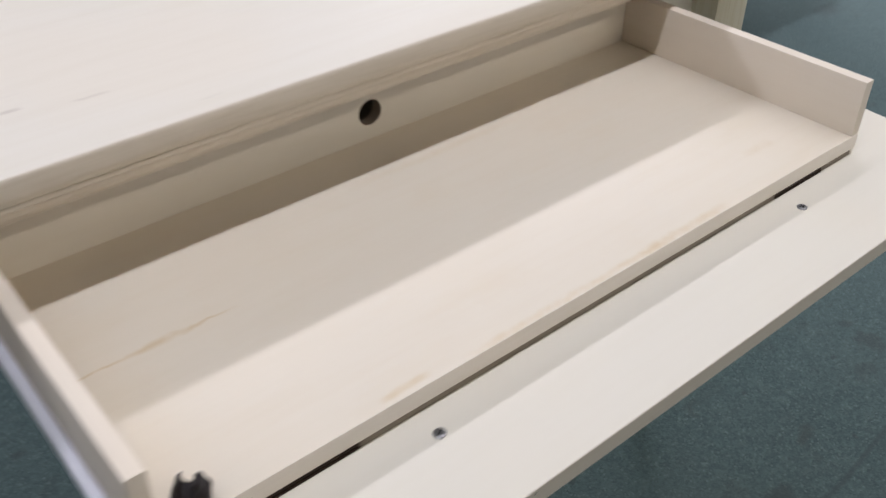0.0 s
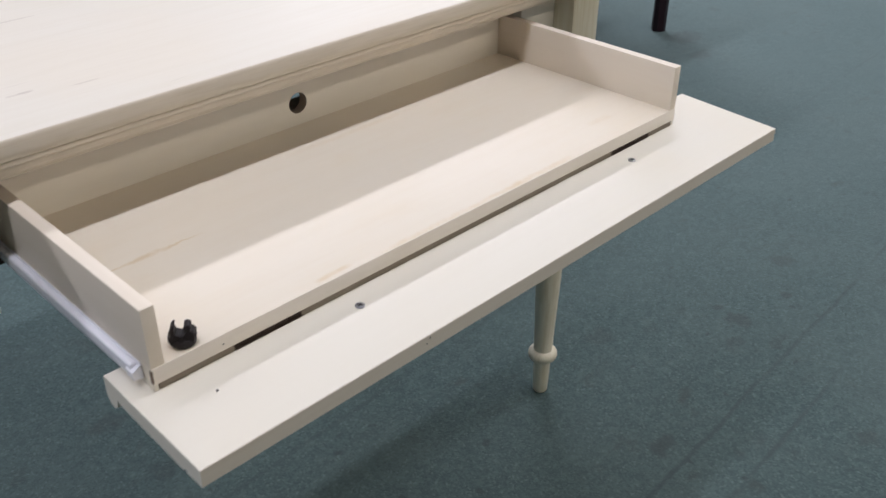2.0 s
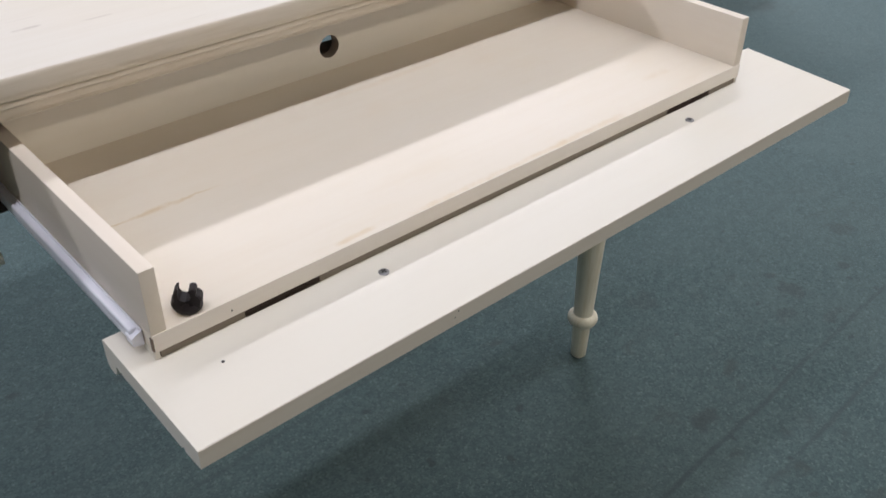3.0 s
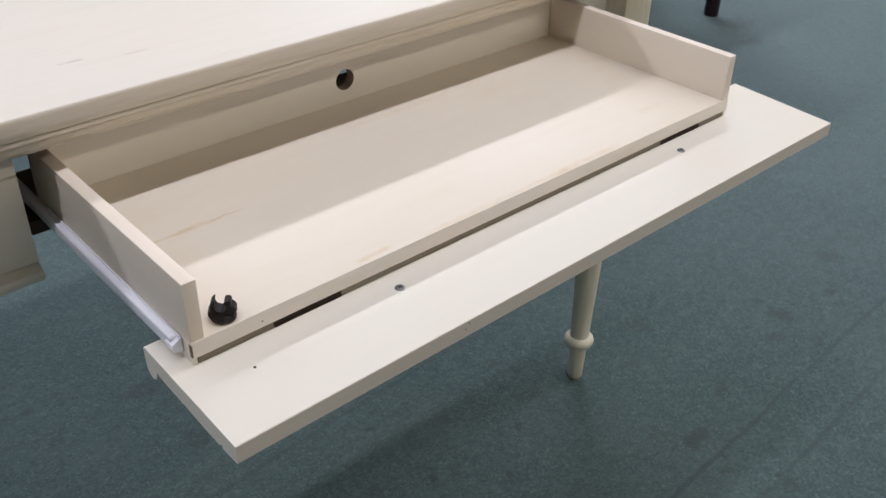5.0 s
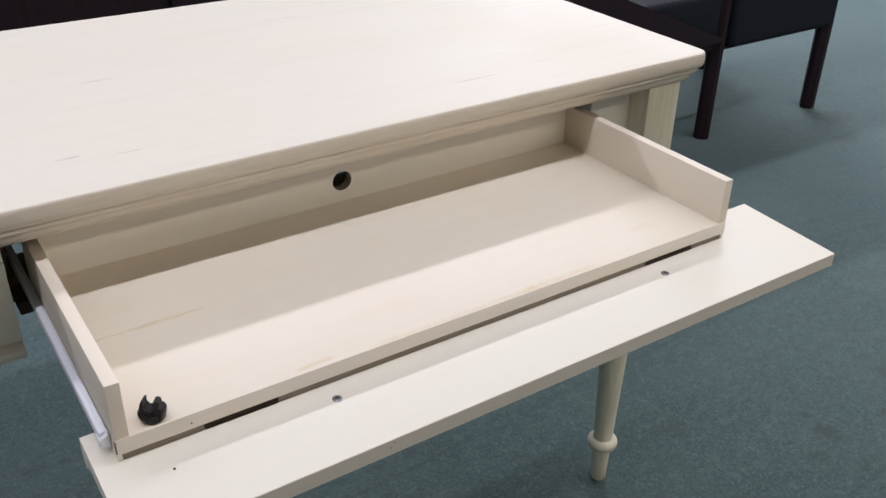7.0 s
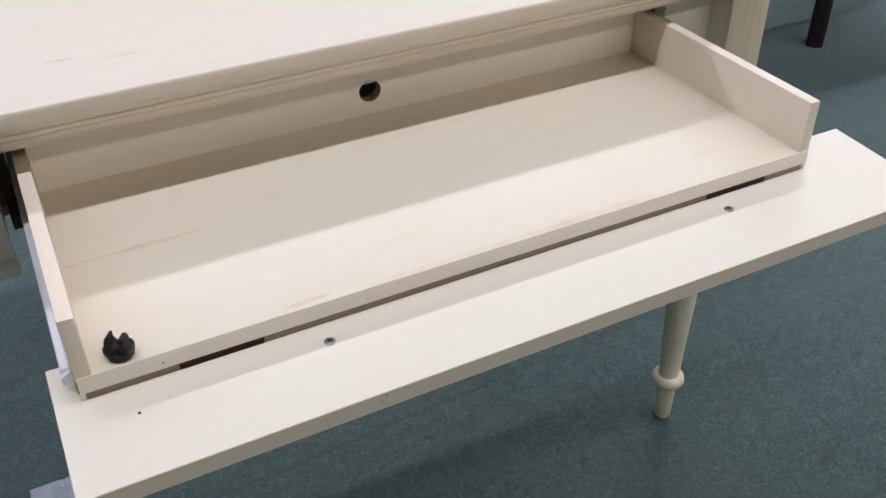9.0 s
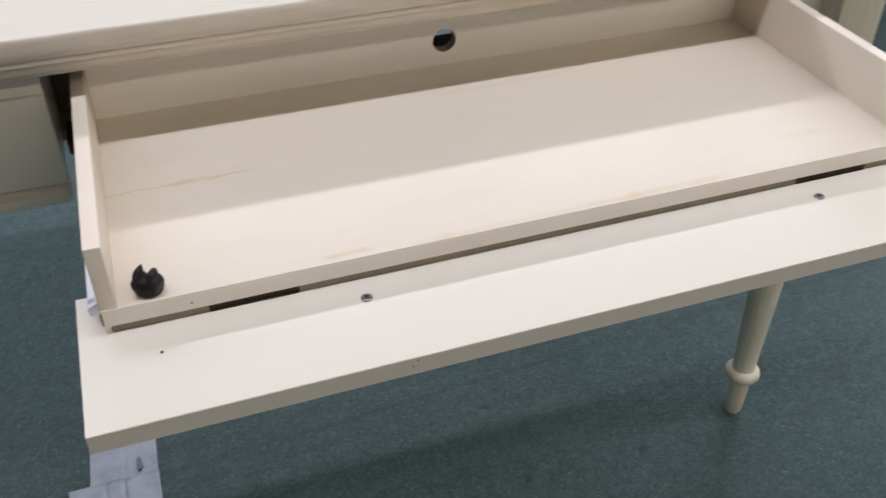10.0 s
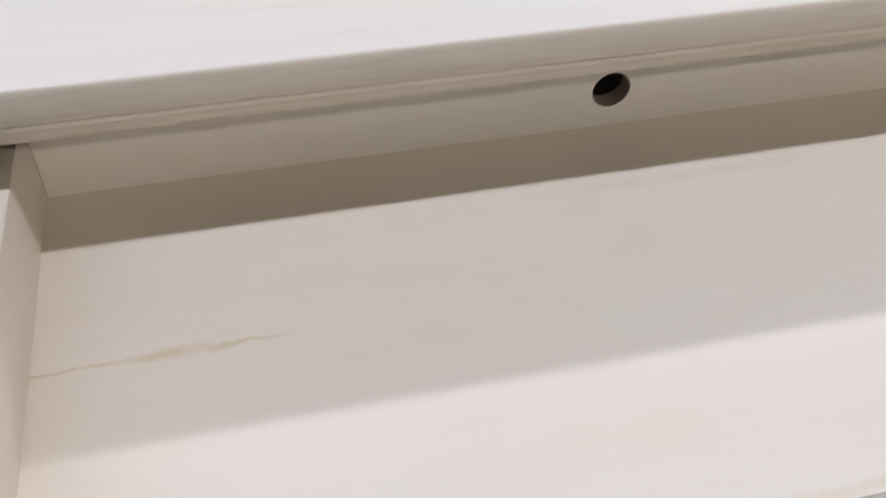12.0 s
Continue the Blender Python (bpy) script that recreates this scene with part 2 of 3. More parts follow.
    warp = n.math("MULTIPLY", n.math("SUBTRACT", n.noise(n.co, 6.0, 3.0), 0.5), 0.022)
    u = n.math("ADD", n.math("SUBTRACT", y, n.math("MULTIPLY", x, 0.05)), warp)
    brk = n.ramp(n.noise(n.scaled(1, 3, 1), 4.0, 3.0), 0.34, 0.52, 0.15, 1.0)
    c1 = band(n, u, -0.059, 0.0016, 0.0045)
    c2 = n.math("MULTIPLY", band(n, u, -0.154, 0.0014, 0.004), band(n, x, 0.9, 0.22, 0.2))
    c3 = n.math("MULTIPLY", band(n, u, 0.43, 0.0016, 0.005), 0.6)
    crease = n.math("MULTIPLY", n.math("MAXIMUM", n.math("MAXIMUM", c1, c2), c3), brk)
    col = n.mix(n.math("MULTIPLY", crease, 0.70), col, (0.0370, 0.0502, 0.0510))
    n.colour(col)
    n.b.inputs["Sheen Weight"].default_value = 0.38
    n.b.inputs["Sheen Roughness"].default_value = 0.6
    n.b.inputs["Sheen Tint"].default_value = (0.62, 0.80, 0.84, 1)
    n.bump(n.math("ADD", tuft, n.math("MULTIPLY", tuft2, 0.8)), 0.28, 0.0022)
    return m


def dark_wood():
    m = mat("dark_mahogany", (0.018, 0.007, 0.009), 0.5, spec=0.3)
    n = Nodes(m)
    g = n.noise(n.scaled(20, 20, 1.5), 5.0, 5.0, 0.6)
    n.colour(n.mix(n.ramp(g, 0.35, 0.7), (0.0120, 0.0056, 0.0090), (0.0235, 0.0092, 0.0150)))
    n.bump(g, 0.1, 0.001)
    return m


def navy_fabric():
    m = mat("navy_fabric", (0.010, 0.014, 0.024), 0.8, spec=0.25)
    n = Nodes(m)
    w = n.noise(n.co, 500.0, 2.0, 0.6)
    c = n.noise(n.co, 6.0, 3.0)
    check = n.t.nodes.new("ShaderNodeTexChecker")
    n.put(check.inputs["Vector"], n.scaled(1, 1, 1))
    check.inputs["Scale"].default_value = 95.0
    low = n.mix(check.outputs["Fac"], (0.0035, 0.0050, 0.010), (0.0060, 0.0105, 0.0155))
    n.colour(n.mix(n.ramp(w, 0.35, 0.65), low, (0.0100, 0.0140, 0.0225)))
    n.bump(n.math("ADD", w, n.math("MULTIPLY", c, 0.5)), 0.4, 0.002)
    return m


def plain_wall(name, colour):
    m = mat(name, colour, 0.85)
    n = Nodes(m)
    a = n.noise(n.co, 1.3, 5.0)
    n.colour(n.mix(n.ramp(a, 0.35, 0.7), colour, tuple(c * 0.93 for c in colour)))
    n.bump(n.noise(n.co, 180.0, 3.0), 0.12, 0.002)
    return m


def paper():
    m = mat("pale_wrapping", (0.55, 0.56, 0.66), 0.45)
    n = Nodes(m)
    a = n.noise(n.co, 30.0, 4.0)
    n.colour(n.mix(n.ramp(a, 0.4, 0.65), (0.375, 0.41, 0.475), (0.29, 0.32, 0.385)))
    n.bump(n.noise(n.co, 60.0, 4.0), 0.4, 0.004)
    return m


# dark colour for the shade inside the hand slot
M_SLOTTED = mat("slot_shade", (0.17, 0.175, 0.23), 0.7)
M_BLACK, M_CARPET, M_DARK, M_NAVY = black_plastic(), carpet(), dark_wood(), navy_fabric()
M_WALL, M_CEIL, M_PAPER = plain_wall("grey_wall", (0.12, 0.115, 0.105)), plain_wall("ceiling_board", (0.14, 0.135, 0.13)), paper()

# ---- mesh tools ----


def mesh_object(name, bm, material, parent=None, smooth=None):
    bmesh.ops.remove_doubles(bm, verts=bm.verts, dist=1e-6)
    bmesh.ops.recalc_face_normals(bm, faces=bm.faces)
    me = bpy.data.meshes.new(name)
    bm.to_mesh(me)
    bm.free()
    me.materials.append(material)
    if smooth:
        me.shade_smooth()
        me.set_sharp_from_angle(angle=radians(smooth))
    ob = new(name, me)
    ob.parent = parent
    return ob


def part(name, bm, material, parent, label="", smooth=35):
    ob = mesh_object(name, bm, material, parent, smooth)
    return tagged(ob, label) if label else ob


def thing(name, label, category, group="", at=(0, 0, 0)):
    ob = new(name)
    ob.location = at
    return tagged(ob, label, category, group)


def box(x0, x1, y0, y1, z0, z1, bevel=0.0, seg=2, bm=None):
    bm = bm or bmesh.new()
    tmp = bmesh.new()
    bmesh.ops.create_cube(tmp, size=1)
    for v in tmp.verts:
        v.co = Vector((x0 + (v.co.x + 0.5) * (x1 - x0), y0 + (v.co.y + 0.5) * (y1 - y0), z0 + (v.co.z + 0.5) * (z1 - z0)))
    if bevel:
        bmesh.ops.bevel(tmp, geom=tmp.edges[:], offset=bevel, segments=seg, affect="EDGES", profile=0.6)
    me = bpy.data.meshes.new("tmp")
    tmp.to_mesh(me)
    tmp.free()
    bm.from_mesh(me)
    bpy.data.meshes.remove(me)
    return bm


def prism_x(profile, x0, x1, bm=None, steps=1):
    """A closed (y, z) profile drawn out along x."""
    bm = bm or bmesh.new()
    rings = []
    for i in range(steps + 1):
        x = x0 + (x1 - x0) * i / steps
        rings.append([bm.verts.new((x, y, z)) for y, z in profile])
    for a, b in zip(rings, rings[1:]):
        for i in range(len(profile)):
            j = (i + 1) % len(profile)
            bm.faces.new((a[i], a[j], b[j], b[i]))
    bm.faces.new(rings[0])
    bm.faces.new(rings[-1][::-1])
    return bm


def rounded_rect(x0, x1, y0, y1, r, n=5):
    out = []
    for cx, cy, a0 in ((x1 - r, y1 - r, 0), (x0 + r, y1 - r, 90), (x0 + r, y0 + r, 180), (x1 - r, y0 + r, 270)):
        for i in range(n + 1):
            a = radians(a0 + 90 * i / n)
            out.append((cx + r * math.cos(a), cy + r * math.sin(a)))
    return out


def stacked(x0, x1, y0, y1, levels, r=0.012):
    """Rounded rectangles one over another: levels of (inset, z); closed above and below."""
    bm = bmesh.new()
    rings = []
    for d, z in levels:
        pts = rounded_rect(x0 + d, x1 - d, y0 + d, y1 - d, max(r - d * 0.6, 0.002))
        rings.append([bm.verts.new((x, y, z)) for x, y in pts])
    for a, b in zip(rings, rings[1:]):
        for i in range(len(a)):
            j = (i + 1) % len(a)
            bm.faces.new((a[i], a[j], b[j], b[i]))
    bm.faces.new(rings[0])
    bm.faces.new(rings[-1][::-1])
    return bm


def lathe(profile, n=36, bm=None, at=(0, 0, 0)):
    bm = bm or bmesh.new()
    rings = []
    for r, z in profile:
        rings.append([bm.verts.new((at[0] + r * math.cos(2 * math.pi * i / n), at[1] + r * math.sin(2 * math.pi * i / n), at[2] + z)) for i in range(n)])
    for a, b in zip(rings, rings[1:]):
        for i in range(n):
            j = (i + 1) % n
            bm.faces.new((a[i], a[j], b[j], b[i]))
    bm.faces.new(rings[0])
    bm.faces.new(rings[-1][::-1])
    return bm


# ---- the room ----
def slab(name, dims, material, label):
    return tagged(mesh_object(name, box(*dims), material), label, name.split("_")[0], kind="structure")


slab("floor", (-ROOM_X, ROOM_X, -ROOM_Y, ROOM_Y, -0.1, 0.0), M_CARPET, "worn teal grey low pile carpet floor")
slab("ceiling", (-ROOM_X, ROOM_X, -ROOM_Y, ROOM_Y, CEIL, CEIL + 0.1), M_CEIL, "plain grey ceiling of the showroom")
slab("wall_north", (-ROOM_X, ROOM_X, ROOM_Y, ROOM_Y + 0.15, 0, CEIL), M_WALL, "plain grey showroom wall")
slab("wall_south", (-ROOM_X, ROOM_X, -ROOM_Y - 0.15, -ROOM_Y, 0, CEIL), M_WALL, "plain grey showroom wall")
slab("wall_east", (ROOM_X, ROOM_X + 0.15, -ROOM_Y, ROOM_Y, 0, CEIL), M_WALL, "plain grey showroom wall")
slab("wall_west", (-ROOM_X - 0.15, -ROOM_X, -ROOM_Y, ROOM_Y, 0, CEIL), M_WALL, "plain grey showroom wall")

# ---- the desk ----
TOP_Z = 0.775
DX0, DX1, DY0, DY1 = -0.62, 0.843, 0.205, 0.755
RAIL = 0.732          # underside of the moulding under the top
JAMB_L, POST_L, POST_R = -0.0340, 0.764, 0.818
POST_F = 0.2275
W = 0.6552            # inner width of the drawer
ZP, TH, SH, PT = 0.666, 0.0115, 0.0516, 0.0148
YB = 0.267

desk = thing("writing_desk", "cream painted wooden writing desk with its keyboard drawer pulled open", "desk")

nose = 0.0098
levels = [(0.0057, TOP_Z)]
for i in range(0, 17):
    a = radians(88 - 176 * i / 16)
    k = 0.27 if a > 0 else 0.50
    c, q = max(math.cos(a), 0.0) ** k, abs(math.sin(a)) ** (0.80 if a > 0 else 0.9)
    levels.append((0.0054 * (1 - c), TOP_Z - nose + math.copysign(nose * q, a)))
levels.append((0.010, TOP_Z - 2 * nose))
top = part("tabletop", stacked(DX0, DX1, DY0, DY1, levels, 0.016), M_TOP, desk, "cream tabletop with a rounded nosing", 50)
# all but the upward faces get the darker cream, as if shaded
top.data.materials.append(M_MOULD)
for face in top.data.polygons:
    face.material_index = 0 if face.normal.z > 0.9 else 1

z0 = TOP_Z - 2 * nose
levels = [(0.0095, z0 + 0.0002), (0.0080, z0 - 0.0010), (0.0072, z0 - 0.0040), (0.0078, z0 - 0.0070), (0.0105, z0 - 0.0090), (0.0135, z0 - 0.0100), (0.0140, z0 - 0.0112),
          (0.0145, z0 - 0.0150), (0.0165, z0 - 0.0182), (0.0195, z0 - 0.0200), (0.0198, z0 - 0.0212), (0.023, RAIL)]
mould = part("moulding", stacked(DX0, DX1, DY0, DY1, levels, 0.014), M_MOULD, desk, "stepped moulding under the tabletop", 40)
# underside faces coloured darker than the rest of the moulding
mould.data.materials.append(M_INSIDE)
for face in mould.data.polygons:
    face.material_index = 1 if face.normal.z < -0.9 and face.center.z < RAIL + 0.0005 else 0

# legs: a square block above, turned below
LEG = [(0.0115, 0.0), (0.0130, 0.003), (0.0138, 0.028), (0.0150, 0.064), (0.0158, 0.0705), (0.0195, 0.0725), (0.0232, 0.076),
       (0.0252, 0.081), (0.0254, 0.0845), (0.0243, 0.089), (0.0205, 0.0925), (0.0170, 0.0945), (0.0163, 0.097), (0.0175, 0.145),
       (0.0215, 0.267), (0.0250, 0.38), (0.0268, 0.45), (0.0262, 0.49), (0.0230, 0.515), (0.0215, 0.525), (0.0240, 0.531),
       (0.0290, 0.538), (0.0305, 0.546), (0.0300, 0.556), (0.0270, 0.560)]
LEAN = (0.013, 0.009)


def desk_leg(cx, cy):
    bm = lathe(LEG, at=(cx, cy, 0))
    for v in bm.verts:
        k = 1 - v.co.z / 0.56
        v.co.x += math.copysign(LEAN[0], cx) * k
        v.co.y += math.copysign(LEAN[1], 0.48 - cy) * k
    h = 0.0285
    box(cx - h, cx + h, cy - h, cy + h, 0.560, RAIL - 0.0005, 0.0015, 2, bm)
    part("leg", bm, M_LEG, desk, smooth=40)


LX, LY = (POST_L + POST_R) / 2 + 0.001, POST_F + 0.0300
for cx in (LX, DX0 + (DX1 - LX)):
    for cy in (LY, DY1 - (LY - DY0)):
        desk_leg(cx, cy)

AP, BAP = 0.605, 0.505
LXL = DX0 + (DX1 - LX)
part("side_apron", box(LX - 0.006, LX + 0.014, LY + 0.032, DY1 - (LY - DY0) - 0.032, AP, RAIL - 0.001, 0.001), M_LEG, desk)
part("side_apron", box(LXL - 0.014, LXL + 0.006, LY + 0.032, DY1 - (LY - DY0) - 0.032, AP, RAIL - 0.001, 0.001), M_LEG, desk)
part("back_apron", box(LXL + 0.032, LX - 0.032, DY1 - 0.062, DY1 - 0.044, BAP, RAIL - 0.001, 0.001), M_FRONT, desk)
part("mounting_cleat", box(0.694, POST_L - 0.0005, 0.262, 0.281, 0.643, RAIL - 0.001, 0.001), M_FRONT, desk)
part("divider", box(JAMB_L - 0.018, JAMB_L - 0.001, 0.262, 0.690, 0.6250, RAIL - 0.001, 0.001), M_BOARD, desk, "cream divider board beside the drawer")
# added dark block in place of the shade beside the drawer
part("gap_shade_block", box(JAMB_L + 0.0005, -0.0215, 0.335, 0.690, 0.6300, RAIL - 0.002, 0.001), M_INSIDE, desk, "dark block standing for the shade behind the runner")
part("runner_catch", box(-0.0285, -0.0105, 0.2610, 0.2990, 0.6380, 0.6515, 0.0012), M_HINGE, desk, "dark metal catch under the runner")
# added board that keeps the view through the cable hole dark
part("added_housing_bottom", box(JAMB_L - 0.017, 0.708, 0.300, 0.379, 0.632, 0.643, 0.001), M_INSIDE, desk)
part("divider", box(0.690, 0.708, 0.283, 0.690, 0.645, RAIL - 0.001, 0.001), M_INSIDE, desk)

# fixed front beside the opening: bead at the top, roll moulding along the foot
FY = 0.2430
prof = [(FY, 0.7315), (FY, 0.7100), (FY + 0.0034, 0.7096), (FY + 0.0034, 0.7083), (FY - 0.0006, 0.7076), (FY - 0.0006, 0.6225),
        (FY + 0.0030, 0.6214), (FY + 0.0030, 0.6198), (FY - 0.0030, 0.6185), (FY - 0.0070, 0.6155), (FY - 0.0085, 0.6115),
        (FY - 0.0075, 0.6070), (FY - 0.0035, 0.6040), (FY + 0.0180, 0.6040), (FY + 0.0180, 0.7315)]
part("front_panel", prism_x(prof, LXL + 0.032, JAMB_L), M_FRONT, desk, "cream drawer front with a roll moulding", 30)

# ---- the drawer: bottom, two sides, back with a cable hole, runners, dropped front ----
drawer = part("drawer", box(-TH, W + TH, 0.0, YB + 0.012, ZP - PT, ZP, 0.0009), M_TRAY, desk, "open shallow keyboard drawer with yellow glue stains")
# front edge brightened by colour
drawer.data.materials.append(M_EDGE)
for face in drawer.data.polygons:
    if face.normal.y < -0.5:
        face.material_index = 1
part("side_panel", box(-TH, 0.0, 0.0006, YB + 0.012, ZP - 0.0005, ZP + SH, 0.0011), M_BOARD, drawer)
part("side_panel", box(W, W + TH, 0.0006, YB + 0.012, ZP - 0.0005, ZP + SH, 0.0011), M_BOARD, drawer)


def holed_panel(x0, x1, z0, z1, y0, y1, hx, hz, r, n=40):
    bm = bmesh.new()
    q = 0.021
    for y in (y0, y1):
        ring = [bm.verts.new((hx + r * math.cos(2 * math.pi * i / n), y, hz + r * math.sin(2 * math.pi * i / n))) for i in range(n)]
        sq = []
        for i in range(n):
            c, s = math.cos(2 * math.pi * i / n), math.sin(2 * math.pi * i / n)
            k = q / max(abs(c), abs(s))
            sq.append(bm.verts.new((hx + k * c, y, hz + k * s)))
        for i in range(n):
            j = (i + 1) % n
            bm.faces.new((ring[i], ring[j], sq[j], sq[i]))
        for a in ((x0, hx - q, z0, z1), (hx + q, x1, z0, z1), (hx - q, hx + q, z0, hz - q), (hx - q, hx + q, hz + q, z1)):
            bm.faces.new([bm.verts.new((u, y, v)) for u, v in ((a[0], a[2]), (a[1], a[2]), (a[1], a[3]), (a[0], a[3]))])
    a = [bm.verts.new((hx + r * math.cos(2 * math.pi * i / n), y0, hz + r * math.sin(2 * math.pi * i / n))) for i in range(n)]
    b = [bm.verts.new((hx + r * math.cos(2 * math.pi * i / n), y1, hz + r * math.sin(2 * math.pi * i / n))) for i in range(n)]
    for i in range(n):
        j = (i + 1) % n
        bm.faces.new((a[i], a[j], b[j], b[i]))
    bm.faces.new([bm.verts.new(p) for p in ((x0, y0, z1), (x1, y0, z1), (x1, y1, z1), (x0, y1, z1))])
    return bm


part("back_panel", holed_panel(0.0003, W - 0.0003, ZP - 0.0005, ZP + SH, YB, YB + 0.012, 0.327, 0.6914, 0.0119), M_BACK, drawer, "back panel with a round cable hole", None)
lining = bpy.data.objects["back_panel"]
lining.data.materials.append(M_HOLE)
for face in lining.data.polygons:
    if math.hypot(face.center.x - 0.327, face.center.z - 0.6914) < 0.0122 and abs(face.normal.y) < 0.3:
        face.material_index = 1


def runner(sign, x):
    """White steel rail fixed beside the edge of the bottom, its front end rounded."""
    y0 = 0.0140 if sign < 0 else 0.03
    bm = box(min(x, x + sign * 0.0070), max(x, x + sign * 0.0070), y0 + 0.003, 0.560, 0.6530, 0.6650, 0.0022, 3)
    box(min(x, x + sign * 0.0016), max(x, x + sign * 0.0016), y0, 0.560, 0.6505, 0.6662, 0.0004, 1, bm)
    part("runner", bm, M_RUNNER, drawer, "white coated steel drawer runner", 50)
    tab = bmesh.new()
    rings = [[tab.verts.new((x + sign * u, y, z)) for u, z in ((0.0, 0.6645), (0.0080, 0.6600), (0.0076, 0.6535), (0.0, 0.6515))] for y in (y0 - 0.001, y0 + 0.009)]
    for i in range(4):
        j = (i + 1) % 4
        tab.faces.new((rings[0][i], rings[0][j], rings[1][j], rings[1][i]))
    tab.faces.new(rings[0])
    tab.faces.new(rings[1][::-1])
    part("runner_end", tab, M_RUNNER, drawer, smooth=None)


runner(-1, -TH - 0.0008)
runner(1, W + TH + 0.0008)

# dropped front, hanging open a little below level
FX0, FX1, FY0, FY1, ZF, SLOPE, FT = -0.030, 0.752, -0.086, 0.0436, 0.6448, 0.045, 0.0160


def fz(y):
    return ZF + SLOPE * y


def flap_profile():
    pts = [(FY0 + 0.0006, fz(FY0)), (FY1 - 0.001, fz(FY1)), (FY1, fz(FY1) - 0.001)]
    b = FY1
    pts += [(b, fz(b) - 0.014), (b - 0.0010, fz(b) - 0.0205), (b - 0.0045, fz(b) - 0.0245), (b - 0.0090, fz(b) - 0.0258),
            (b - 0.0135, fz(b) - 0.0240), (b - 0.0160, fz(b) - 0.0195), (b - 0.0165, fz(b) - 0.0150), (b - 0.0185, fz(b) - 0.0150), (b - 0.0190, fz(b) - FT)]
    f = FY0
    pts += [(f + 0.0240, fz(f) - FT), (f + 0.0225, fz(f) - FT + 0.0025), (f + 0.0200, fz(f) - FT + 0.0025), (f + 0.0190, fz(f) - FT),
            (f + 0.0006, fz(f) - FT), (f, fz(f) - FT + 0.0006), (f, fz(f) - 0.0006)]
    return pts


flap = part("drop_front", prism_x(flap_profile(), FX0, FX1), M_FRONT, drawer, "smooth cream drop front lying open below the drawer", 30)
# front edge of the flap lightened in its paint, as if better lit
flap.data.materials.append(M_EDGE)
for face in flap.data.polygons:
    if face.normal.y < -0.5 and face.center.y < FY0 + 0.003:
        face.material_index = 1


def screw(x, y):
    z = fz(y) + 0.0002
    bm = lathe([(0.0043, -0.0004), (0.0043, 0.0004), (0.0037, 0.0009), (0.0022, 0.0011), (0.0012, 0.0011), (0.0006, 0.0002)], 20, at=(x, y, z))
    s = part("screw", bm, M_STEEL, drawer, "countersunk cross head screw", 40)
    return s


# raised black bars stand for the shaded recess in the screw head
def screw_cross(x, y, turn):
    z = fz(y) + 0.0011
    bm = box(-0.0026, 0.0026, -0.0006, 0.0006, 0, 0.0003)
    box(-0.0006, 0.0006, -0.0026, 0.0026, 0, 0.00032, bm=bm)
    bmesh.ops.transform(bm, matrix=pose(x, y, z, 0, 0, turn), verts=bm.verts)
    part("recess_shade", bm, M_SLOT, drawer, smooth=None)


for x, turn in ((0.1669, 25), (0.5557, 60)):
    screw(x, -0.0198)
    screw_cross(x, -0.0198, turn)


# flat black disc drawn for the dark inside of a small hole
def dark_dot(x, y, z, r, up):
    bm = lathe([(r, 0.0), (r * 0.9, 0.0005)], 12)
    m = pose(x, y, z) if up else pose(x, y, z, 90)
    bmesh.ops.transform(bm, matrix=m, verts=bm.verts)
    part("pilot_hole", bm, M_SLOT, drawer, smooth=None)


part("seam", box(-TH - 0.0006, -TH + 0.0004, -0.0002, 0.0030, 0.6530, 0.6640), M_INSIDE, drawer, "thin dark seam at the runner end", None)
dark_dot(0.0223, -0.0278, fz(-0.0278), 0.0012, True)
dark_dot(0.0478, 0.0001, 0.6573, 0.0007, False)
dark_dot(0.184, FY0 + 0.0001, 0.6375, 0.0006, False)
dark_dot(0.1805, FY0 + 0.0001, 0.6330, 0.0005, False)

# the gap under the bottom: a set-back rail, dark to paint the gap's shade, between two end blocks, let in for the butt
# hinges
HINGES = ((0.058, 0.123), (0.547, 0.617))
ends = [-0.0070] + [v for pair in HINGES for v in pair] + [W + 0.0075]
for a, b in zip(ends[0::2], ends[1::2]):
    part("gap_shade_rail", box(a, b, 0.0014, 0.0400, 0.6440, ZP - PT, 0.0003), M_GAP_SHADE, drawer, "dark rail standing for shade in the hinge gap", None)
part("gap_shade_rail", box(ends[0], ends[-1], 0.0140, 0.0400, 0.6452, ZP - PT, 0.0003), M_INSIDE, drawer, "dark rail standing for shade behind the hinges", None)
for a, b in ((-TH, -0.0078), (W + 0.0082, W + TH)):
    part("spacer", box(a, b, 0.0012, 0.0400, 0.6444, ZP - PT, 0.0006), M_FRONT, drawer, "cream spacer block under the drawer corner", None)


def hinge(a, b):
    """Two dark leaves and a knuckle barrel lying in the gap."""
    bm = box(a + 0.0005, b - 0.0005, 0.0006, 0.0138, 0.6451, 0.6466)
    box(a + 0.0005, b - 0.0005, 0.0050, 0.0138, 0.6494, 0.6507, bm=bm)
    n = 5
    for i in range(n):
        x0, x1 = a + (b - a) * i / n + 0.0006, a + (b - a) * (i + 1) / n - 0.0004
        rings = [[bm.verts.new((x, 0.0042 + 0.0028 * math.cos(k * math.pi / 6), 0.6481 + 0.0028 * math.sin(k * math.pi / 6))) for k in range(12)] for x in (x0, x1)]
        for k in range(12):
            j = (k + 1) % 12
            bm.faces.new((rings[0][k], rings[0][j], rings[1][j], rings[1][k]))
        bm.faces.new(rings[0])
        bm.faces.new(rings[1][::-1])
    part("hinge", bm, M_HINGE, drawer, "dark bronze butt hinge in the gap", 40)


for a, b in HINGES:
    hinge(a, b)

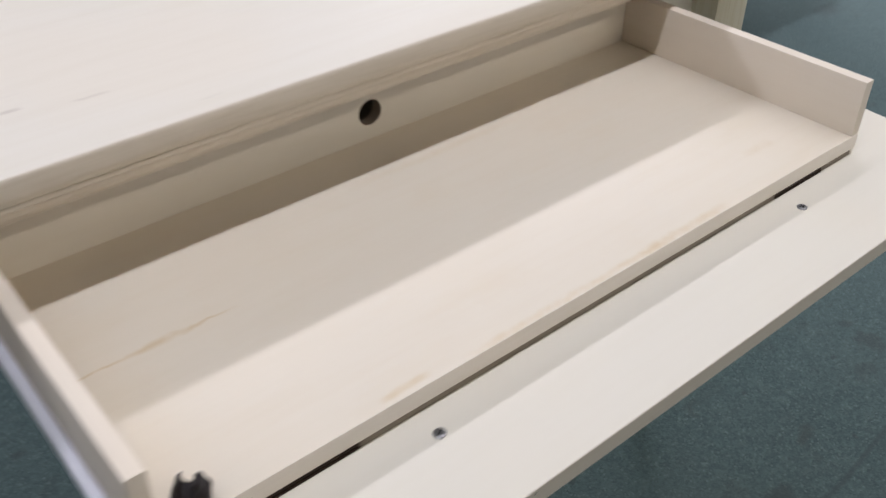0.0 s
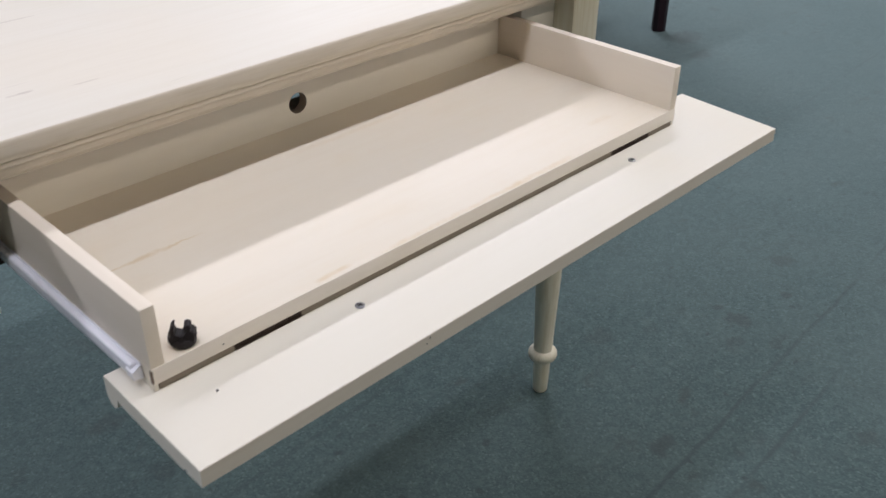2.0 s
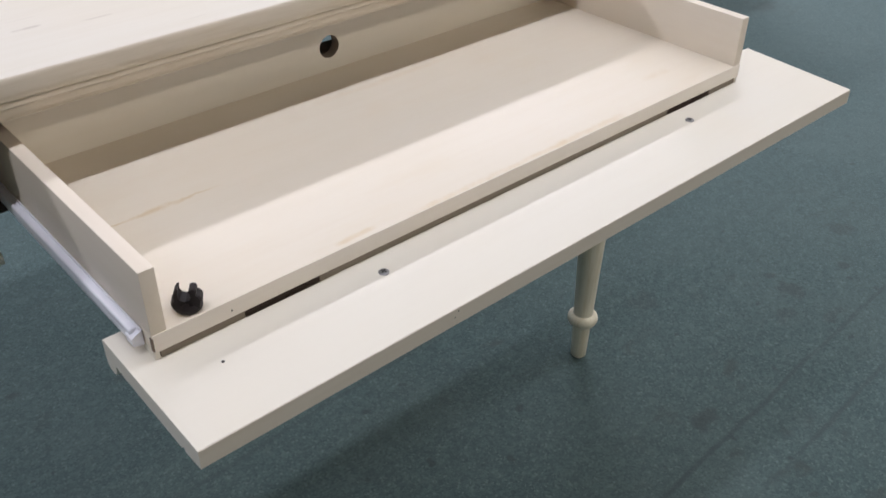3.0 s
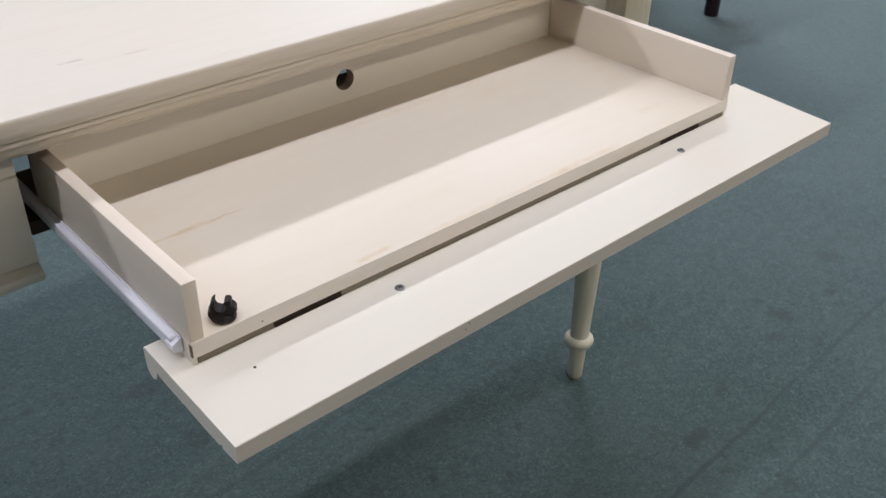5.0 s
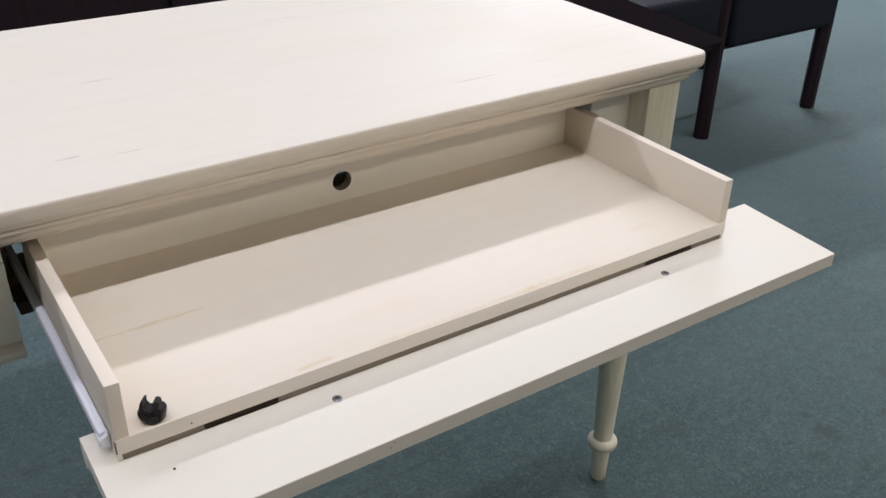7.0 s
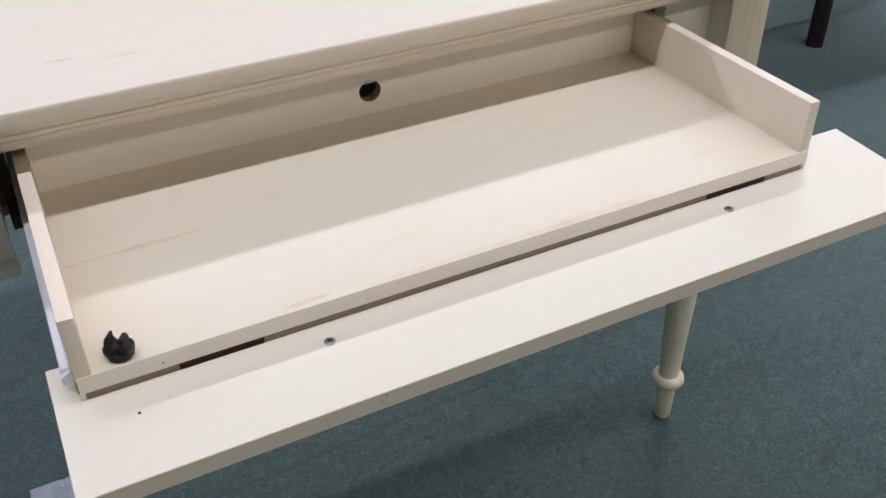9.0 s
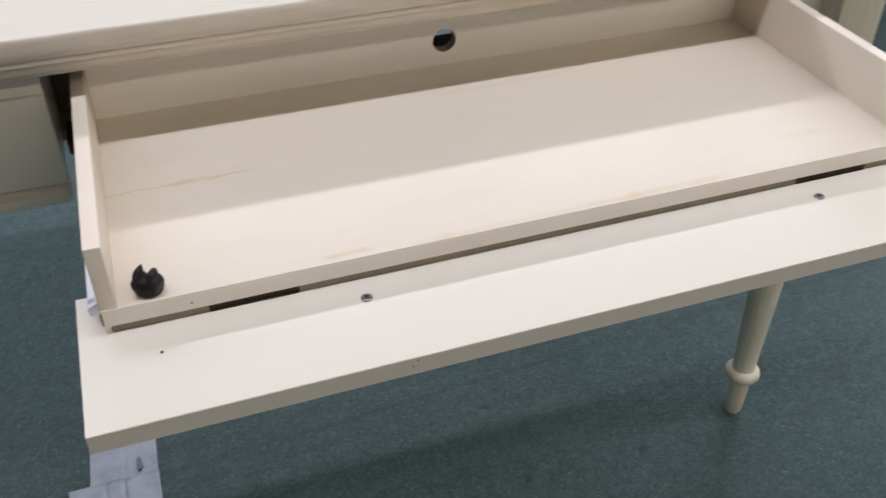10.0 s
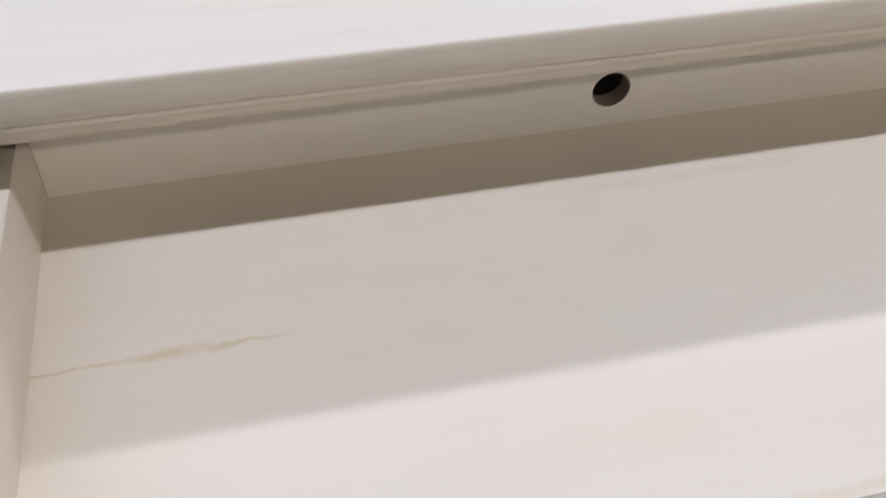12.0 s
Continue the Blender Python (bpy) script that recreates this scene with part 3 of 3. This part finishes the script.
# ---- black cable clip in the drawer's corner ----


def hull(points):
    bm = bmesh.new()
    for p in points:
        bm.verts.new(p)
    bmesh.ops.convex_hull(bm, input=bm.verts)
    bmesh.ops.delete(bm, geom=[v for v in bm.verts if not v.link_faces], context="VERTS")
    bmesh.ops.bevel(bm, geom=bm.edges[:], offset=0.0004, segments=1, affect="EDGES")
    return bm


def cable_clip():
    """A round foot under an open horseshoe with one thin and one blunt claw."""
    outline = [(-0.0098, 0.0030), (-0.0110, 0.0062), (-0.0112, 0.0092), (-0.0092, 0.0104), (-0.0092, 0.0140), (-0.0080, 0.0178), (-0.0060, 0.0208), (-0.0051, 0.0203),
               (-0.0060, 0.0172), (-0.0060, 0.0142), (-0.0044, 0.0112), (-0.0006, 0.0100), (0.0026, 0.0110), (0.0040, 0.0138), (0.0036, 0.0164), (0.0024, 0.0180),
               (0.0034, 0.0194), (0.0056, 0.0200), (0.0076, 0.0192), (0.0080, 0.0172), (0.0076, 0.0146), (0.0098, 0.0134), (0.0112, 0.0108), (0.0106, 0.0070), (0.0098, 0.0030)]
    bm = bmesh.new()
    rings = []
    for side, shrink in ((-1, 0.90), (-0.72, 1.0), (0.72, 1.0), (1, 0.90)):
        ring = []
        for u, z in outline:
            deep = 0.0068 - 0.0024 * min(1.0, max(0.0, (z - 0.006) / 0.015))
            lift = 0.0105 + (z - 0.0105) * (1 - (1 - shrink) * 0.5)
            ring.append(bm.verts.new((u * shrink, side * deep, lift)))
        rings.append(ring)
    count = len(outline)
    for a, b in zip(rings, rings[1:]):
        for i in range(count):
            j = (i + 1) % count
            bm.faces.new((a[i], a[j], b[j], b[i]))
    bmesh.ops.triangulate(bm, faces=[bm.faces.new(rings[0]), bm.faces.new(rings[-1][::-1])])
    foot = [(r * math.cos(a), r * math.sin(a), z) for r, z in ((0.0092, 0.0), (0.0106, 0.0018), (0.0106, 0.0046), (0.0092, 0.0066))
            for a in [radians(30 * i + 10) for i in range(12)]]
    barb = [(0.0084, -0.0034, 0.0070), (0.0084, 0.0014, 0.0070), (0.0124, -0.0020, 0.0096), (0.0090, -0.0030, 0.0136), (0.0090, 0.0006, 0.0136)]
    lug = [(-0.0036, -0.0060, 0.0050), (0.0030, -0.0060, 0.0050), (-0.0028, -0.0088, 0.0060), (0.0022, -0.0088, 0.0060), (-0.0020, -0.0066, 0.0092), (0.0016, -0.0066, 0.0092)]
    for pts in (foot, barb, lug):
        me = bpy.data.meshes.new("tmp")
        h = hull(pts)
        h.to_mesh(me)
        h.free()
        bm.from_mesh(me)
        bpy.data.meshes.remove(me)
    bmesh.ops.transform(bm, matrix=pose(0, 0, 0, 0, 0, -36) @ Matrix.Diagonal((0.94, 0.94, 0.94, 1)), verts=bm.verts)
    ob = mesh_object("cable_clip", bm, M_BLACK, None, None)
    ob.location = (0.0222, 0.0113, ZP + 0.0002)
    return tagged(ob, "small black plastic cable clip standing in the drawer corner", "clip")


cable_clip()

# ---- dark bench and sideboard beyond the desk ----


def leg_bm(x, y, w, z0, z1, taper=0.8):
    bm = bmesh.new()
    h = w / 2
    c = h * 0.35
    rings = []
    for z, k in ((z0, taper), (z0 + 0.006, taper + 0.03), (z1, 1.0)):
        pts = [(h, c), (c, h), (-c, h), (-h, c), (-h, -c), (-c, -h), (c, -h), (h, -c)]
        rings.append([bm.verts.new((x + px * k, y + py * k, z)) for px, py in pts])
    for a, b in zip(rings, rings[1:]):
        for i in range(8):
            j = (i + 1) % 8
            bm.faces.new((a[i], a[j], b[j], b[i]))
    bm.faces.new(rings[0])
    bm.faces.new(rings[-1][::-1])
    return bm


def bench():
    """Origin on the floor under the front leg between the two seats."""
    c = thing("waiting_bench", "dark mahogany bench with thick navy upholstered seats", "bench", at=(2.122, 1.246, 0))
    for x, y, top in ((0.0, 0.0, 0.60), (0.528, 0.0, 0.31), (-0.56, 0.0, 0.31), (0.0, 0.48, 0.45), (0.528, 0.48, 0.31), (-0.56, 0.48, 0.31)):
        part("leg", leg_bm(x, y, 0.050, 0, top, 0.94), M_DARK, c)
    part("seat", box(0.030, 0.535, -0.034, 0.52, 0.292, 0.47, 0.022, 4), M_NAVY, c, "thick navy upholstered seat")
    part("seat", box(-0.60, -0.032, -0.030, 0.52, 0.335, 0.47, 0.022, 4), M_NAVY, c, "thick navy upholstered seat")
    part("seat_rail", box(0.030, 0.500, 0.0, 0.48, 0.280, 0.3, 0.004), M_DARK, c)
    part("seat_rail", box(-0.54, -0.024, -0.012, 0.48, 0.290, 0.334, 0.004), M_DARK, c)
    rake = bmesh.new()
    rings = [[rake.verts.new((x, y, z)) for x, z in ((-0.030, 0.330), (-0.030, 0.338), (-0.66, 0.595), (-0.66, 0.330))] for y in (-0.052, -0.031)]
    for i in range(4):
        j = (i + 1) % 4
        rake.faces.new((rings[0][i], rings[0][j], rings[1][j], rings[1][i]))
    rake.faces.new(rings[0])
    rake.faces.new(rings[1][::-1])
    part("side_board", rake, M_DARK, c, "raked mahogany board beside the seat")
    part("armrest", box(-0.030, 0.030, -0.03, 0.52, 0.600, 0.632, 0.010, 3), M_DARK, c)


bench()


def sideboard():
    s = thing("sideboard", "dark mahogany sideboard with slatted end behind the desk", "sideboard", at=(0.45, 2.00, 0))
    part("body", box(-0.75, 0.75, 0, 0.45, 0.10, 0.92, 0.006), M_DARK, s)
    part("top", box(-0.78, 0.78, -0.02, 0.47, 0.92, 0.95, 0.006), M_DARK, s)
    for i in range(4):
        part("leg", leg_bm(-0.70 + 1.40 * (i % 2), 0.04 + 0.37 * (i // 2), 0.06, 0, 0.10), M_DARK, s)
    for i in range(3):
        part("door", box(-0.73 + i * 0.49, -0.73 + i * 0.49 + 0.475, -0.018, -0.001, 0.14, 0.90, 0.004), M_DARK, s)


sideboard()

# ---- pale wrapping sheets on the carpet under the drawer ----


def sheet(x0, x1, y0, y1, z, folds, turn, label):
    bm = bmesh.new()
    nx, ny = 44, 26
    rnd = random.Random(int(x0 * 1000) + 77)
    grid = []
    for j in range(ny + 1):
        row = []
        for i in range(nx + 1):
            u, v = i / nx, j / ny
            x, y = x0 + (x1 - x0) * u, y0 + (y1 - y0) * v
            hgt = z + 0.0015 + 0.004 * abs(noise.noise(Vector((x * 18, y * 18, z * 50))))
            for f in folds:
                hgt -= 0.0034 * max(0.0, 1 - abs(u - f) / 0.030)
            row.append(bm.verts.new((x + rnd.uniform(-1, 1) * 0.0004, y, max(hgt, 0.001))))
        grid.append(row)
    for j in range(ny):
        for i in range(nx):
            bm.faces.new((grid[j][i], grid[j][i + 1], grid[j + 1][i + 1], grid[j + 1][i]))
    c = Vector(((x0 + x1) / 2, (y0 + y1) / 2, 0))
    bmesh.ops.transform(bm, matrix=Matrix.Translation(c) @ pose(0, 0, 0, 0, 0, turn) @ Matrix.Translation(-c), verts=bm.verts)
    ob = mesh_object("wrapping_sheet", bm, M_PAPER, None, 60)
    s = ob.modifiers.new("thick", "SOLIDIFY")
    s.thickness, s.offset = 0.0008, 1.0
    return tagged(ob, label, "sheet", "sheets on the carpet")


far_sheet = sheet(-0.1440, -0.049, 0.36, 0.578, 0.0, (0.51,), -2.0, "pale lavender wrapping sheet half under another on the carpet")
sheet(-0.1730, -0.0495, 0.20, 0.437, 0.0022, (0.40, 0.61), 0.0, "pale lavender folded wrapping sheet lying on another sheet")

# hand slot in the sheet beneath: an oval plug, the opening's shade put into its colour
slot = bmesh.new()
rim = [slot.verts.new((-0.0745 + 0.0042 * math.cos(2 * math.pi * i / 20), 0.4560 + 0.0125 * math.sin(2 * math.pi * i / 20), 0.0058)) for i in range(20)]
low = [slot.verts.new((v.co.x, v.co.y, 0.0020)) for v in rim]
slot.faces.new(rim)
slot.faces.new(low[::-1])
for i in range(20):
    j = (i + 1) % 20
    slot.faces.new((rim[i], rim[j], low[j], low[i]))
part("hand_slot", slot, M_SLOTTED, far_sheet, "darker oval hand slot", None)
